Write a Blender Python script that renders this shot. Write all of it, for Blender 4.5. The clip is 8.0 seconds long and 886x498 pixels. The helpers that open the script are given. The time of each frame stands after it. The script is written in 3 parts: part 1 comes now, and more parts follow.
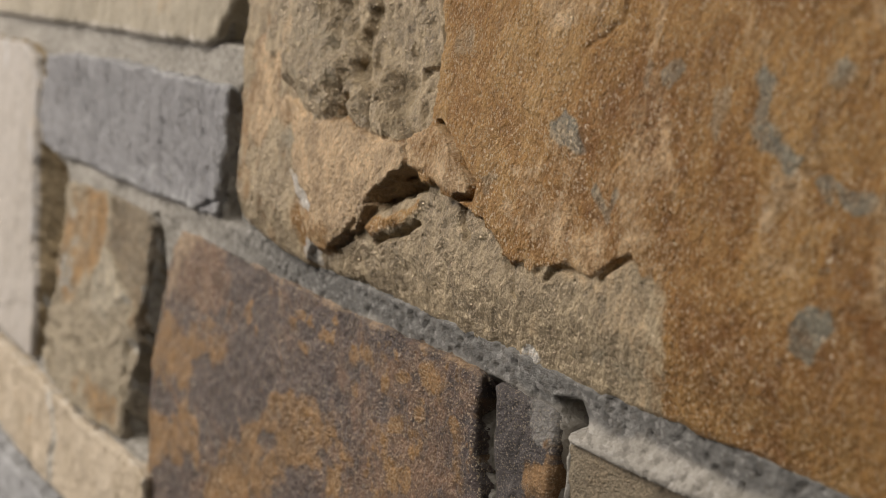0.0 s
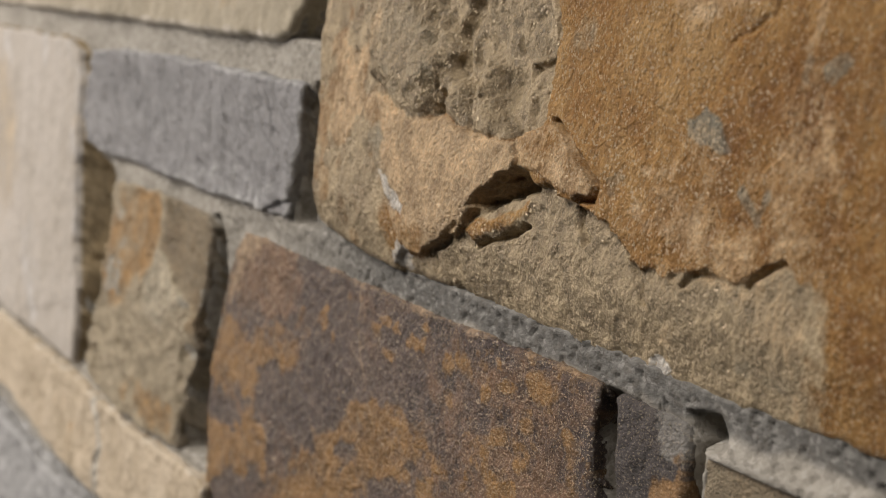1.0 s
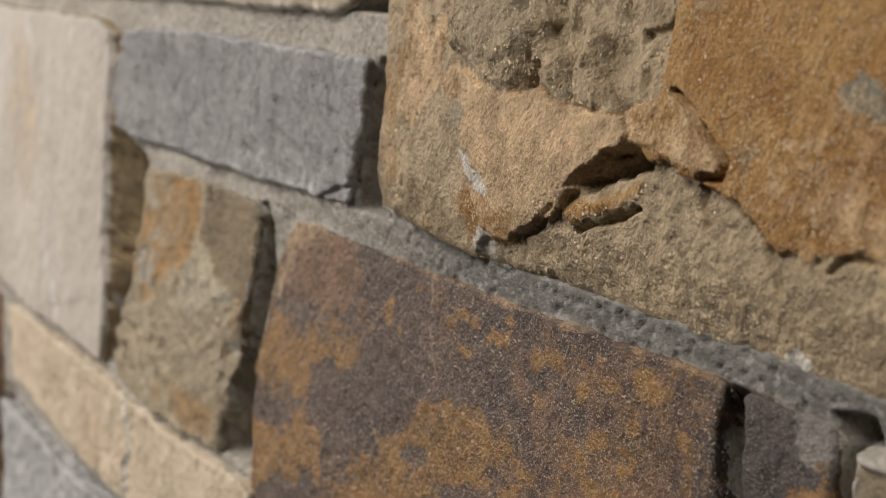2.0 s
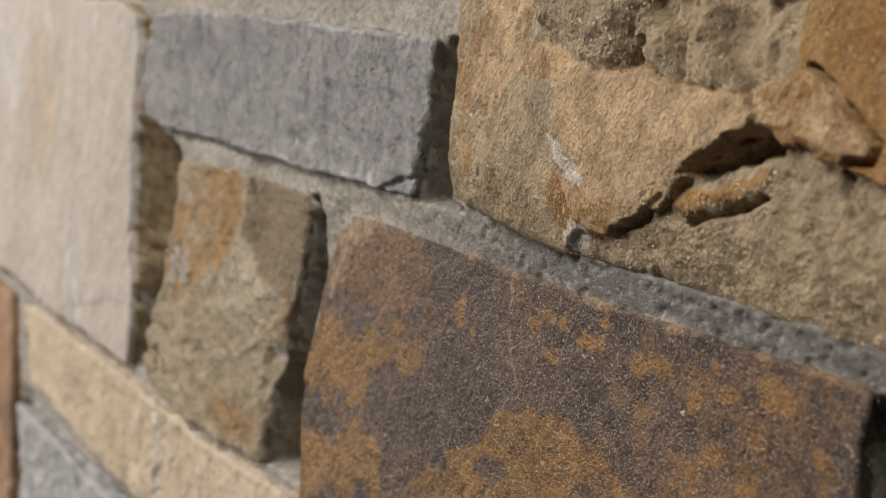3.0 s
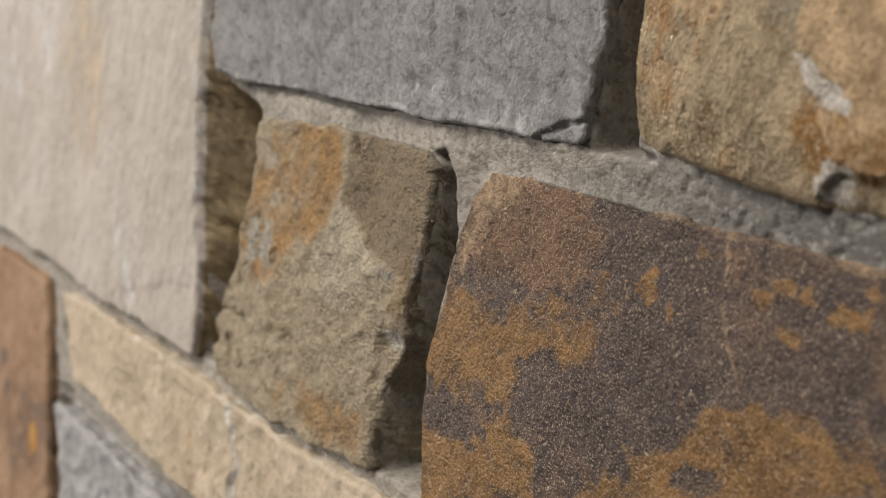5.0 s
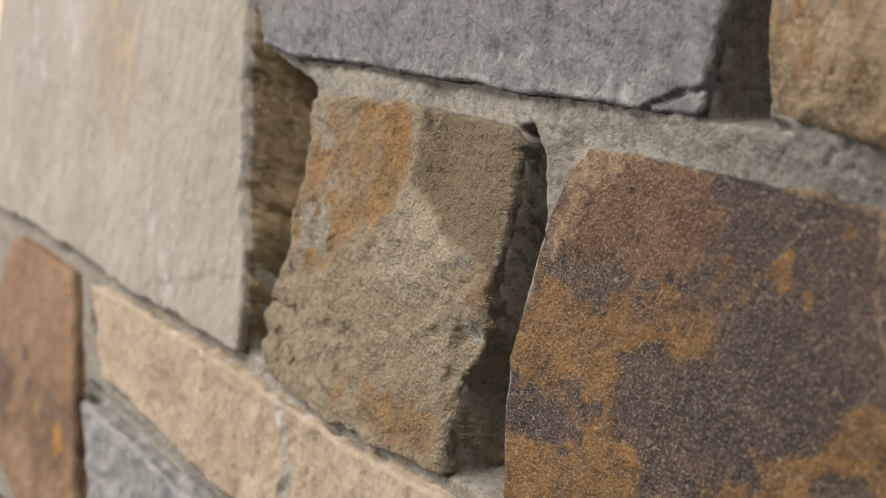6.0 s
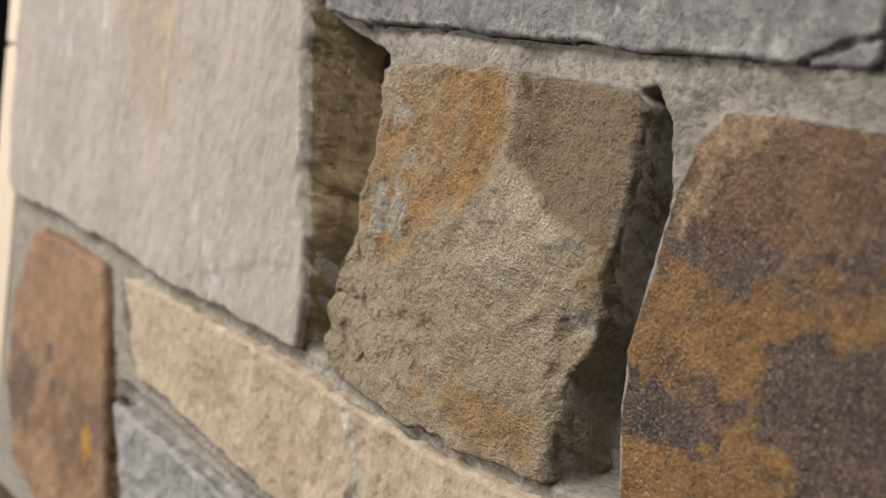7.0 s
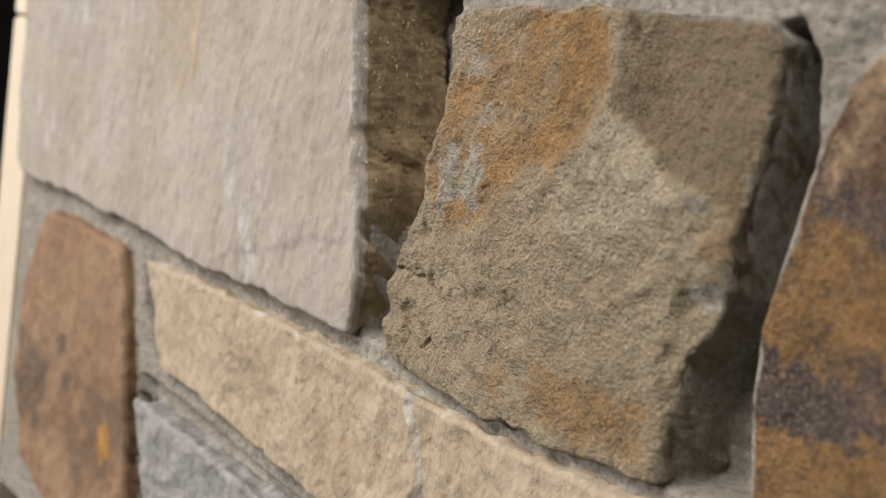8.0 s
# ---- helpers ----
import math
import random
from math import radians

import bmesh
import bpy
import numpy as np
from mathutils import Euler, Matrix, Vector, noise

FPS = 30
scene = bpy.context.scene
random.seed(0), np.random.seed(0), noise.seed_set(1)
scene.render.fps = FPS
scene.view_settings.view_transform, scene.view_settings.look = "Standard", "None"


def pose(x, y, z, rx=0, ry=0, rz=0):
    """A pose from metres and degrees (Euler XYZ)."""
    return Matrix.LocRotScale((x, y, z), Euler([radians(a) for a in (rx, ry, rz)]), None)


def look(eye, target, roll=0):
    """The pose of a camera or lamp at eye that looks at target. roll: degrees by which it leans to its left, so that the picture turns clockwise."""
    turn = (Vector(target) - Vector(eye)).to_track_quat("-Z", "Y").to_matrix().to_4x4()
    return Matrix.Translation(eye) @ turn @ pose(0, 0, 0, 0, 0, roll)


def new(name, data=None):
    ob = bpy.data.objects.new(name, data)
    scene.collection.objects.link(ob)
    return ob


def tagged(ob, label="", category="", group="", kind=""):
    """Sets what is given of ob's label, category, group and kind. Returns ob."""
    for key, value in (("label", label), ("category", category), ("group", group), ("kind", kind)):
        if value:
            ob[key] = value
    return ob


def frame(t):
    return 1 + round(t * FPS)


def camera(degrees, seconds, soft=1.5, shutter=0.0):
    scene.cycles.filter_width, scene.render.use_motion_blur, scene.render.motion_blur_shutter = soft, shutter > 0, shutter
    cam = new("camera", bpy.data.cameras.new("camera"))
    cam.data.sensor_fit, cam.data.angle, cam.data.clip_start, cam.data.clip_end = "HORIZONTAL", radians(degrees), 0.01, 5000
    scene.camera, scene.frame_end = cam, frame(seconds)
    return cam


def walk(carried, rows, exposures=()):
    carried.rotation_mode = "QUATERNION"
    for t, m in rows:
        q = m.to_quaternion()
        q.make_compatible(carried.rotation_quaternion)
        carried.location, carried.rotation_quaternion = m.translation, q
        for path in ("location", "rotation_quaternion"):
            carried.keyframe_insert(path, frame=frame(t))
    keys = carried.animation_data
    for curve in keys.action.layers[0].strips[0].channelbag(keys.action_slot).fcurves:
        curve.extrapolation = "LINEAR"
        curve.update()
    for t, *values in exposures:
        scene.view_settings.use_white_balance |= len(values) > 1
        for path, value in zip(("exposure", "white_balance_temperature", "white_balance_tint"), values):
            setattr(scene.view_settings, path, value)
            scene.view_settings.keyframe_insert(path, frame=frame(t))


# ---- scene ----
cam = camera(42, 8.0, soft=0.8)
PATH = [
    (0, (0.46595, -0.23425, 1.33316), (0.15566, 0.01002, 1.26955), 7.508),
    (0.5, (0.44956, -0.24634, 1.32967), (0.14067, -0.00013, 1.26671), 7.620),
    (1, (0.42736, -0.25482, 1.32601), (0.11975, -0.00694, 1.26330), 7.772),
    (1.5, (0.40432, -0.25743, 1.31814), (0.09759, -0.00827, 1.25621), 7.909),
    (3, (0.33655, -0.25900, 1.29943), (0.03228, -0.00655, 1.23873), 8.110),
    (3.5, (0.31352, -0.25716, 1.29373), (0.00975, -0.00428, 1.23233), 8.016),
    (4, (0.28915, -0.25412, 1.28478), (-0.01451, -0.00094, 1.22404), 8.067),
    (4.5, (0.26644, -0.25155, 1.27598), (-0.03690, 0.00208, 1.21552), 8.033),
    (6, (0.20074, -0.25040, 1.25433), (-0.10147, 0.00455, 1.19374), 8.022),
    (6.5, (0.17692, -0.25063, 1.24713), (-0.12448, 0.00537, 1.18692), 8.059),
    (7, (0.14929, -0.24851, 1.23687), (-0.15169, 0.00820, 1.17764), 8.012),
    (7.5, (0.12143, -0.24380, 1.22528), (-0.17878, 0.01407, 1.16718), 8.136),
    (8, (0.09818, -0.23831, 1.21484), (-0.20166, 0.02028, 1.15809), 8.199),
]
walk(cam, [(t, look(eye, target, roll)) for t, eye, target, roll in PATH])
# The lens is open wide enough to blur what is nearer or farther than this
cam.data.dof.use_dof = True
cam.data.dof.focus_distance = 0.365
cam.data.dof.aperture_fstop = 10.0

# ---------------------------------------------------------------- light
world = bpy.data.worlds.new("world")
scene.world = world
world.use_nodes = True
world.node_tree.nodes["Background"].inputs[0].default_value = (0.9, 0.95, 1.0, 1)
world.node_tree.nodes["Background"].inputs[1].default_value = 0.02
scene.view_settings.exposure = 0.0


def spot(name, eye, target, watts, degrees, radius, colour):
    data = bpy.data.lights.new(name, "SPOT")
    data.energy, data.spot_size, data.spot_blend = watts, radians(degrees), 0.5
    data.shadow_soft_size, data.color = radius, colour
    ob = new(name, data)
    ob.matrix_world = look(eye, target)
    return ob


def fill_panel(name, place, size, watts, colour):
    data = bpy.data.lights.new(name, "AREA")
    data.shape, data.size, data.energy, data.color = "SQUARE", size, watts, colour
    ob = new(name, data)
    ob.location = place
    return ob


spot("track_spot", (-2.21, -1.63, 1.44), (-0.1, 0, 1.22), 140, 50, 0.1, (1.0, 0.91, 0.855))
# Added fill with no fixture, placed overhead to lift the gaps between stones
fill_panel("overhead_fill", (-0.5, -1.6, 2.55), 1.4, 73, (1.0, 0.92, 0.84))

# ---------------------------------------------------------------- noise and shapes, in millimetres
ZERO = 1.25     # height of the wall's origin over the floor


def lattice(ix, iy, seed):
    h = (ix.astype(np.int64) * 374761393 + iy.astype(np.int64) * 668265263 + seed * 974711) & 0xFFFFFFFF
    h = ((h ^ (h >> 13)) * 1274126177) & 0xFFFFFFFF
    h = ((h ^ (h >> 15)) * 2246822519) & 0xFFFFFFFF
    return ((h ^ (h >> 16)) & 0xFFFFFF) / float(0xFFFFFF) * 2 - 1


def value_noise(x, y, seed):
    ix, iy = np.floor(x), np.floor(y)
    fx, fy = x - ix, y - iy
    fx, fy = fx * fx * fx * (fx * (fx * 6 - 15) + 10), fy * fy * fy * (fy * (fy * 6 - 15) + 10)
    a, b = lattice(ix, iy, seed), lattice(ix + 1, iy, seed)
    c, d = lattice(ix, iy + 1, seed), lattice(ix + 1, iy + 1, seed)
    return (a + (b - a) * fx) * (1 - fy) + (c + (d - c) * fx) * fy


def fbm(x, y, size, octaves=4, seed=0, gain=0.5, stretch=1.0, lean=0.0):
    """Noise of about -1 to 1 whose largest lumps are size mm wide, stretch times as tall."""
    x, y = x + lean * y, y / stretch
    x, y = x * 0.921 + y * 0.389, y * 0.921 - x * 0.389
    total, amp, norm = 0.0, 1.0, 0.0
    for n in range(octaves):
        total = total + amp * value_noise(x / size * 2**n + 17.3 * n, y / size * 2**n - 9.1 * n, seed + 31 * n)
        norm, amp = norm + amp, amp * gain
    return total / norm * 1.6


def ridged(x, y, size, octaves=4, seed=0, **more):
    return 1 - 2 * np.abs(fbm(x, y, size, octaves, seed, **more))


def step(lo, hi, v):
    t = np.clip((v - lo) / (hi - lo), 0, 1)
    return t * t * (3 - 2 * t)


def inside(x, y, outline):
    """Signed distance to a closed outline, in mm, positive within."""
    p = np.array(outline, float)
    best, odd = np.full(x.shape, 1e9), np.zeros(x.shape, bool)
    for (ax, ay), (bx, by) in zip(p, np.roll(p, -1, 0)):
        ex, ey = bx - ax, by - ay
        t = np.clip(((x - ax) * ex + (y - ay) * ey) / (ex * ex + ey * ey + 1e-9), 0, 1)
        best = np.minimum(best, np.hypot(x - ax - t * ex, y - ay - t * ey))
        if abs(ey) > 1e-9:
            odd ^= ((ay > y) != (by > y)) & (x < ax + (y - ay) * ex / ey)
    return np.where(odd, best, -best)


def patch(x, y, outline, wobble=4.0, size=12, soft=2.0, seed=5):
    """1 within a ragged patch, 0 outside."""
    wx = x + wobble * fbm(x, y, size, 4, seed, 0.6)
    wy = y + wobble * fbm(x, y, size, 4, seed + 77, 0.6)
    return step(-soft, soft, inside(wx, wy, outline))


def blot(x, y, cx, cy, rx, ry, wobble=0.5, size=8, soft=0.25, seed=9):
    """1 within a ragged oval stain, 0 outside."""
    r = np.hypot((x - cx) / rx, (y - cy) / ry) + wobble * fbm(x, y, size, 4, seed, 0.6)
    return 1 - step(1 - soft, 1 + soft, r)


def crack(x, y, line, width, wobble=1.0, seed=3):
    """1 along a broken line, 0 beside it."""
    x, y = x + wobble * fbm(x, y, 7, 3, seed), y + wobble * fbm(x, y, 7, 3, seed + 9)
    best = np.full(x.shape, 1e9)
    for (ax, ay), (bx, by) in zip(line, line[1:]):
        ex, ey = bx - ax, by - ay
        t = np.clip(((x - ax) * ex + (y - ay) * ey) / (ex * ex + ey * ey), 0, 1)
        best = np.minimum(best, np.hypot(x - ax - t * ex, y - ay - t * ey))
    return step(width, 0.25 * width, best)


# ---------------------------------------------------------------- materials
def graph(name):
    m = bpy.data.materials.new(name)
    m.use_nodes = True
    m.node_tree.nodes.clear()

    def add(kind, links=(), **settings):
        n = m.node_tree.nodes.new(kind)
        for k, v in settings.items():
            setattr(n, k, v)
        for k, v in dict(links).items():
            if isinstance(v, bpy.types.NodeSocket):
                m.node_tree.links.new(v, n.inputs[k])
            else:
                n.inputs[k].default_value = v
        return n

    return m, add


def rgb(c):
    return (*c, 1.0)


def mixed(add, fac, a, b, mode="MIX"):
    n = add("ShaderNodeMix", {0: fac, 6: a if isinstance(a, bpy.types.NodeSocket) else rgb(a),
                              7: b if isinstance(b, bpy.types.NodeSocket) else rgb(b)}, data_type="RGBA", blend_type=mode)
    return n.outputs[2]


def ramp(add, fac, stops):
    n = add("ShaderNodeValToRGB", {0: fac})
    r = n.color_ramp
    while len(r.elements) < len(stops):
        r.elements.new(0.5)
    for e, (at, c) in zip(r.elements, stops):
        e.position, e.color = at, rgb(c)
    return n.outputs[0]


def maths(add, op, a, b=0.0, clamp=False):
    return add("ShaderNodeMath", {0: a, 1: b}, operation=op, use_clamp=clamp).outputs[0]


def rock(name, tones, stain, second, third=(0.5, 0.5, 0.48), fourth=(0.4, 0.24, 0.16), rough=0.72, relief=1.0, glitter=0.5, grain=1.0, streak=1.0, spec=0.35, mottle=1.5, soft=(0.3, 0.74)):
    """Split stone: three tones of ground colour, three stains by the mesh's own masks, some of them holding painted
    shade, grain, relief and mica.
    """
    m, add = graph(name)
    co = add("ShaderNodeTexCoord").outputs["Object"]
    co = add("ShaderNodeMapping", {0: co, 3: (1.0, 1.0, 1.0 / streak)}).outputs[0]

    def noise_at(scale, detail=6, rough_=0.6, warp=0.0):
        return add("ShaderNodeTexNoise", {"Vector": co, "Scale": scale, "Detail": detail, "Roughness": rough_, "Distortion": warp}).outputs[0]

    big, mid, fine = noise_at(22, 6, 0.65, 0.6), noise_at(110, 8, 0.68, 0.3), noise_at(800, 5, 0.7)
    grit = noise_at(330, 4, 0.65)
    blend = maths(add, "ADD", maths(add, "MULTIPLY", big, 0.55), maths(add, "MULTIPLY", mid, 0.45))
    base = ramp(add, blend, [(0.38, tones[0]), (0.5, tones[1]), (0.62, tones[2])])

    def mask(key):
        a = add("ShaderNodeAttribute", attribute_name=key).outputs["Fac"]
        a = maths(add, "ADD", a, maths(add, "MULTIPLY", maths(add, "SUBTRACT", mid, 0.5), mottle))
        a = maths(add, "ADD", a, maths(add, "MULTIPLY", maths(add, "SUBTRACT", fine, 0.5), 0.3))
        return add("ShaderNodeMapRange", {0: a, 1: soft[0], 2: soft[1]}).outputs[0]

    for key, colour in (("stain", stain), ("second", second), ("third", third), ("fourth", fourth)):
        lo, hi = [tuple(v * f for v in colour) for f in (0.66, 1.28)]
        base = mixed(add, mask(key), base, ramp(add, mid, [(0.36, lo), (0.64, hi)]))
    speck = ramp(add, fine, [(0.33, (1 - 0.34 * grain,) * 3), (0.5, (1.0,) * 3), (0.68, (1 + 0.24 * grain,) * 3)])
    base = mixed(add, 1.0, base, speck, "MULTIPLY")
    base = mixed(add, 1.0, base, ramp(add, grit, [(0.34, (1 - 0.13 * grain,) * 3), (0.5, (1.0,) * 3), (0.66, (1 + 0.1 * grain,) * 3)]), "MULTIPLY")
    height = maths(add, "ADD", maths(add, "MULTIPLY", mid, 0.3), maths(add, "MULTIPLY", fine, 0.6 * grain))
    height = maths(add, "ADD", height, maths(add, "MULTIPLY", grit, 0.4 * grain))
    grains = add("ShaderNodeTexVoronoi", {"Vector": co, "Scale": 950.0, "Randomness": 1.0}).outputs["Distance"]
    height = maths(add, "ADD", height, maths(add, "MULTIPLY", grains, -0.16 * grain))
    bump = add("ShaderNodeBump", {"Strength": 0.85, "Distance": 0.0028 * relief, "Height": height}).outputs[0]
    dull = add("ShaderNodeBsdfPrincipled", {"Base Color": base, "Normal": bump, "Specular IOR Level": spec,
               "Roughness": add("ShaderNodeMapRange", {0: mid, 1: 0.3, 2: 0.7, 3: rough - 0.14, 4: rough + 0.12}).outputs[0]})
    flakes = add("ShaderNodeTexVoronoi", {"Vector": co, "Scale": 2200.0})
    tilt = add("ShaderNodeVectorMath", {0: flakes.outputs["Color"], 1: (0.5, 0.5, 0.5)}, operation="SUBTRACT").outputs[0]
    tilt = add("ShaderNodeVectorMath", {0: tilt, "Scale": 1.1}, operation="SCALE").outputs[0]
    tilt = add("ShaderNodeVectorMath", {0: bump, 1: tilt}, operation="ADD").outputs[0]
    tilt = add("ShaderNodeVectorMath", {0: tilt}, operation="NORMALIZE").outputs[0]
    pick = add("ShaderNodeSeparateColor", {0: flakes.outputs["Color"]}).outputs[2]
    pick = maths(add, "MULTIPLY", maths(add, "GREATER_THAN", pick, 0.84), 0.5 * glitter)
    mica = add("ShaderNodeBsdfAnisotropic", {"Color": (0.5, 0.41, 0.29, 1), "Roughness": 0.32, "Normal": tilt})
    both = add("ShaderNodeMixShader", {0: pick, 1: dull.outputs[0], 2: mica.outputs[0]})
    add("ShaderNodeOutputMaterial", {0: both.outputs[0]})
    return m


def mortar_material():
    m, add = graph("sanded_mortar")
    co = add("ShaderNodeTexCoord").outputs["Object"]

    def noise_at(scale, detail=5, rough_=0.6):
        return add("ShaderNodeTexNoise", {"Vector": co, "Scale": scale, "Detail": detail, "Roughness": rough_}).outputs[0]

    big, mid, fine = noise_at(30), noise_at(240, 6, 0.65), noise_at(900, 4, 0.7)
    base = ramp(add, maths(add, "ADD", maths(add, "MULTIPLY", big, 0.5), maths(add, "MULTIPLY", mid, 0.5)),
                [(0.36, (0.26, 0.242, 0.208)), (0.5, (0.355, 0.333, 0.292)), (0.64, (0.44, 0.415, 0.37))])
    dark_joint = add("ShaderNodeAttribute", attribute_name="dark_joint").outputs["Fac"]
    base = mixed(add, dark_joint, base, ramp(add, mid, [(0.36, (0.12, 0.116, 0.108)), (0.64, (0.235, 0.23, 0.215))]))
    grains = add("ShaderNodeTexVoronoi", {"Vector": co, "Scale": 620.0})
    pick = add("ShaderNodeSeparateColor", {0: grains.outputs["Color"]}).outputs[0]
    base = mixed(add, maths(add, "MULTIPLY", maths(add, "GREATER_THAN", pick, 0.78), 0.4), base, (0.15, 0.137, 0.118))
    base = mixed(add, maths(add, "MULTIPLY", maths(add, "LESS_THAN", pick, 0.1), 0.25), base, (0.55, 0.53, 0.5))
    height = maths(add, "ADD", maths(add, "MULTIPLY", mid, 0.55), maths(add, "MULTIPLY", fine, 0.5))
    height = maths(add, "ADD", height, maths(add, "MULTIPLY", grains.outputs["Distance"], -0.12))
    bump = add("ShaderNodeBump", {"Strength": 0.8, "Distance": 0.0016, "Height": height}).outputs[0]
    dull = add("ShaderNodeBsdfPrincipled", {"Base Color": base, "Roughness": 0.9, "Specular IOR Level": 0.25, "Normal": bump})
    add("ShaderNodeOutputMaterial", {0: dull.outputs[0]})
    return m


def plain_material(name, lo, hi, scale, rough, stretch=(1, 1, 1)):
    m, add = graph(name)
    co = add("ShaderNodeMapping", {0: add("ShaderNodeTexCoord").outputs["Object"], 3: stretch}).outputs[0]
    n = add("ShaderNodeTexNoise", {"Vector": co, "Scale": scale, "Detail": 6.0, "Roughness": 0.6}).outputs[0]
    bump = add("ShaderNodeBump", {"Strength": 0.2, "Distance": 0.001, "Height": n}).outputs[0]
    s = add("ShaderNodeBsdfPrincipled", {"Base Color": ramp(add, n, [(0.35, lo), (0.65, hi)]), "Roughness": rough, "Normal": bump})
    add("ShaderNodeOutputMaterial", {0: s.outputs[0]})
    return m


MORTAR = mortar_material()
PINE = plain_material("planed_pine", (0.68, 0.58, 0.44), (0.80, 0.71, 0.57), 60, 0.6, (6, 6, 0.5))
BOARD = plain_material("backing_board", (0.20, 0.17, 0.13), (0.30, 0.26, 0.2), 40, 0.9)
CHARCOAL = plain_material("charcoal_paint", (0.012, 0.012, 0.013), (0.018, 0.018, 0.019), 30, 0.8)
WHITE = plain_material("ceiling_paint", (0.6, 0.6, 0.58), (0.66, 0.66, 0.64), 30, 0.9)
CARPET = plain_material("grey_carpet", (0.05, 0.05, 0.052), (0.09, 0.09, 0.092), 400, 0.95)

CREAM = rock("cream_sandstone", [(0.35, 0.313, 0.265), (0.425, 0.388, 0.343), (0.485, 0.45, 0.41)], (0.29, 0.225, 0.135),
             (0.36, 0.34, 0.33), (0.46, 0.45, 0.44), (0.40, 0.33, 0.24), relief=0.55, glitter=0.2, grain=0.3, streak=2.6)
SLATE = rock("blue_grey_sandstone", [(0.225, 0.222, 0.228), (0.265, 0.262, 0.267), (0.30, 0.297, 0.302)], (0.38, 0.38, 0.38),
             (0.17, 0.17, 0.175), relief=1.3, glitter=0.1, grain=0.5, streak=1.3)
# The brown second tint also paints facet shade, the pale fourth the lit shell
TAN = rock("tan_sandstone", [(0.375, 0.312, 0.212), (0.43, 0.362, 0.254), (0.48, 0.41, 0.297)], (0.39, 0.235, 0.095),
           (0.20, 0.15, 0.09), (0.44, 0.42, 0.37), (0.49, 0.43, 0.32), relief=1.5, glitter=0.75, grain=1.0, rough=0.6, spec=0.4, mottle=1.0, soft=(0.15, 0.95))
BUFF = rock("buff_sandstone", [(0.42, 0.345, 0.245), (0.49, 0.41, 0.305), (0.55, 0.47, 0.36)], (0.28, 0.22, 0.145),
            (0.44, 0.31, 0.18), (0.56, 0.53, 0.47), relief=0.8, glitter=0.15, grain=0.4, streak=1.8)
UMBER = rock("umber_slate", [(0.055, 0.04, 0.037), (0.088, 0.063, 0.055), (0.13, 0.09, 0.07)], (0.255, 0.138, 0.043),
             (0.175, 0.10, 0.055), (0.40, 0.28, 0.17), rough=0.40, relief=1.1, glitter=1.0, grain=0.9, spec=0.7, mottle=1.25, soft=(0.28, 0.8))
RUST = rock("rust_sandstone", [(0.205, 0.093, 0.022), (0.315, 0.165, 0.045), (0.42, 0.255, 0.095)], (0.375, 0.295, 0.185),
            (0.21, 0.19, 0.14), (0.58, 0.55, 0.5), (0.50, 0.355, 0.205), rough=0.46, relief=1.3, glitter=1.2, grain=0.8, streak=1.5, spec=0.45, mottle=1.5)
RUSSET = rock("russet_slate", [(0.22, 0.13, 0.075), (0.30, 0.19, 0.115), (0.37, 0.25, 0.16)], (0.12, 0.085, 0.065),
              (0.38, 0.2, 0.05), (0.34, 0.27, 0.19), relief=0.6, glitter=0.2, grain=0.5, soft=(0.15, 0.9))
GREIGE = rock("greige_sandstone", [(0.28, 0.245, 0.175), (0.36, 0.315, 0.235), (0.43, 0.385, 0.30)], (0.3, 0.2, 0.1),
              (0.5, 0.46, 0.4), relief=0.6, glitter=0.12, grain=0.4, streak=2.0)
INKY = rock("dark_slate", [(0.05, 0.045, 0.045), (0.085, 0.075, 0.072), (0.12, 0.105, 0.095)], (0.2, 0.19, 0.175),
            (0.22, 0.13, 0.06), relief=0.9, glitter=0.45, grain=0.9)

# ---------------------------------------------------------------- building in mesh
wall = tagged(new("wall_1"), "stone veneer wall of mixed split sandstone and slate in grey mortar", "wall", kind="structure")
wall.location = (0, 0, ZERO)


def mesh_object(name, verts, quads, material, parent=None, label="", masks=None, smooth=True):
    me = bpy.data.meshes.new(name)
    me.vertices.add(len(verts))
    me.vertices.foreach_set("co", np.asarray(verts, np.float32).ravel())
    quads = np.asarray(quads, np.int32)
    me.loops.add(quads.size)
    me.loops.foreach_set("vertex_index", quads.ravel())
    me.polygons.add(len(quads))
    me.polygons.foreach_set("loop_start", np.arange(0, quads.size, 4, dtype=np.int32))
    me.polygons.foreach_set("use_smooth", np.full(len(quads), smooth))
    for key, values in (masks or {}).items():
        me.attributes.new(key, "FLOAT", "POINT").data.foreach_set("value", np.asarray(values, np.float32))
    me.update(calc_edges=True)
    me.materials.append(material)
    ob = new(name, me)
    ob.parent = parent
    if label:
        ob["label"] = label
    return ob


def sheet(keep, nx):
    """Quads of the kept cells of a grid nx wide, the used vertices, and quads renumbered to them."""
    j, i = np.nonzero(keep)
    a = j * nx + i
    quads = np.stack([a, a + 1, a + 1 + nx, a + nx], 1)
    used, back = np.unique(quads, return_inverse=True)
    return used, back.reshape(-1, 4)


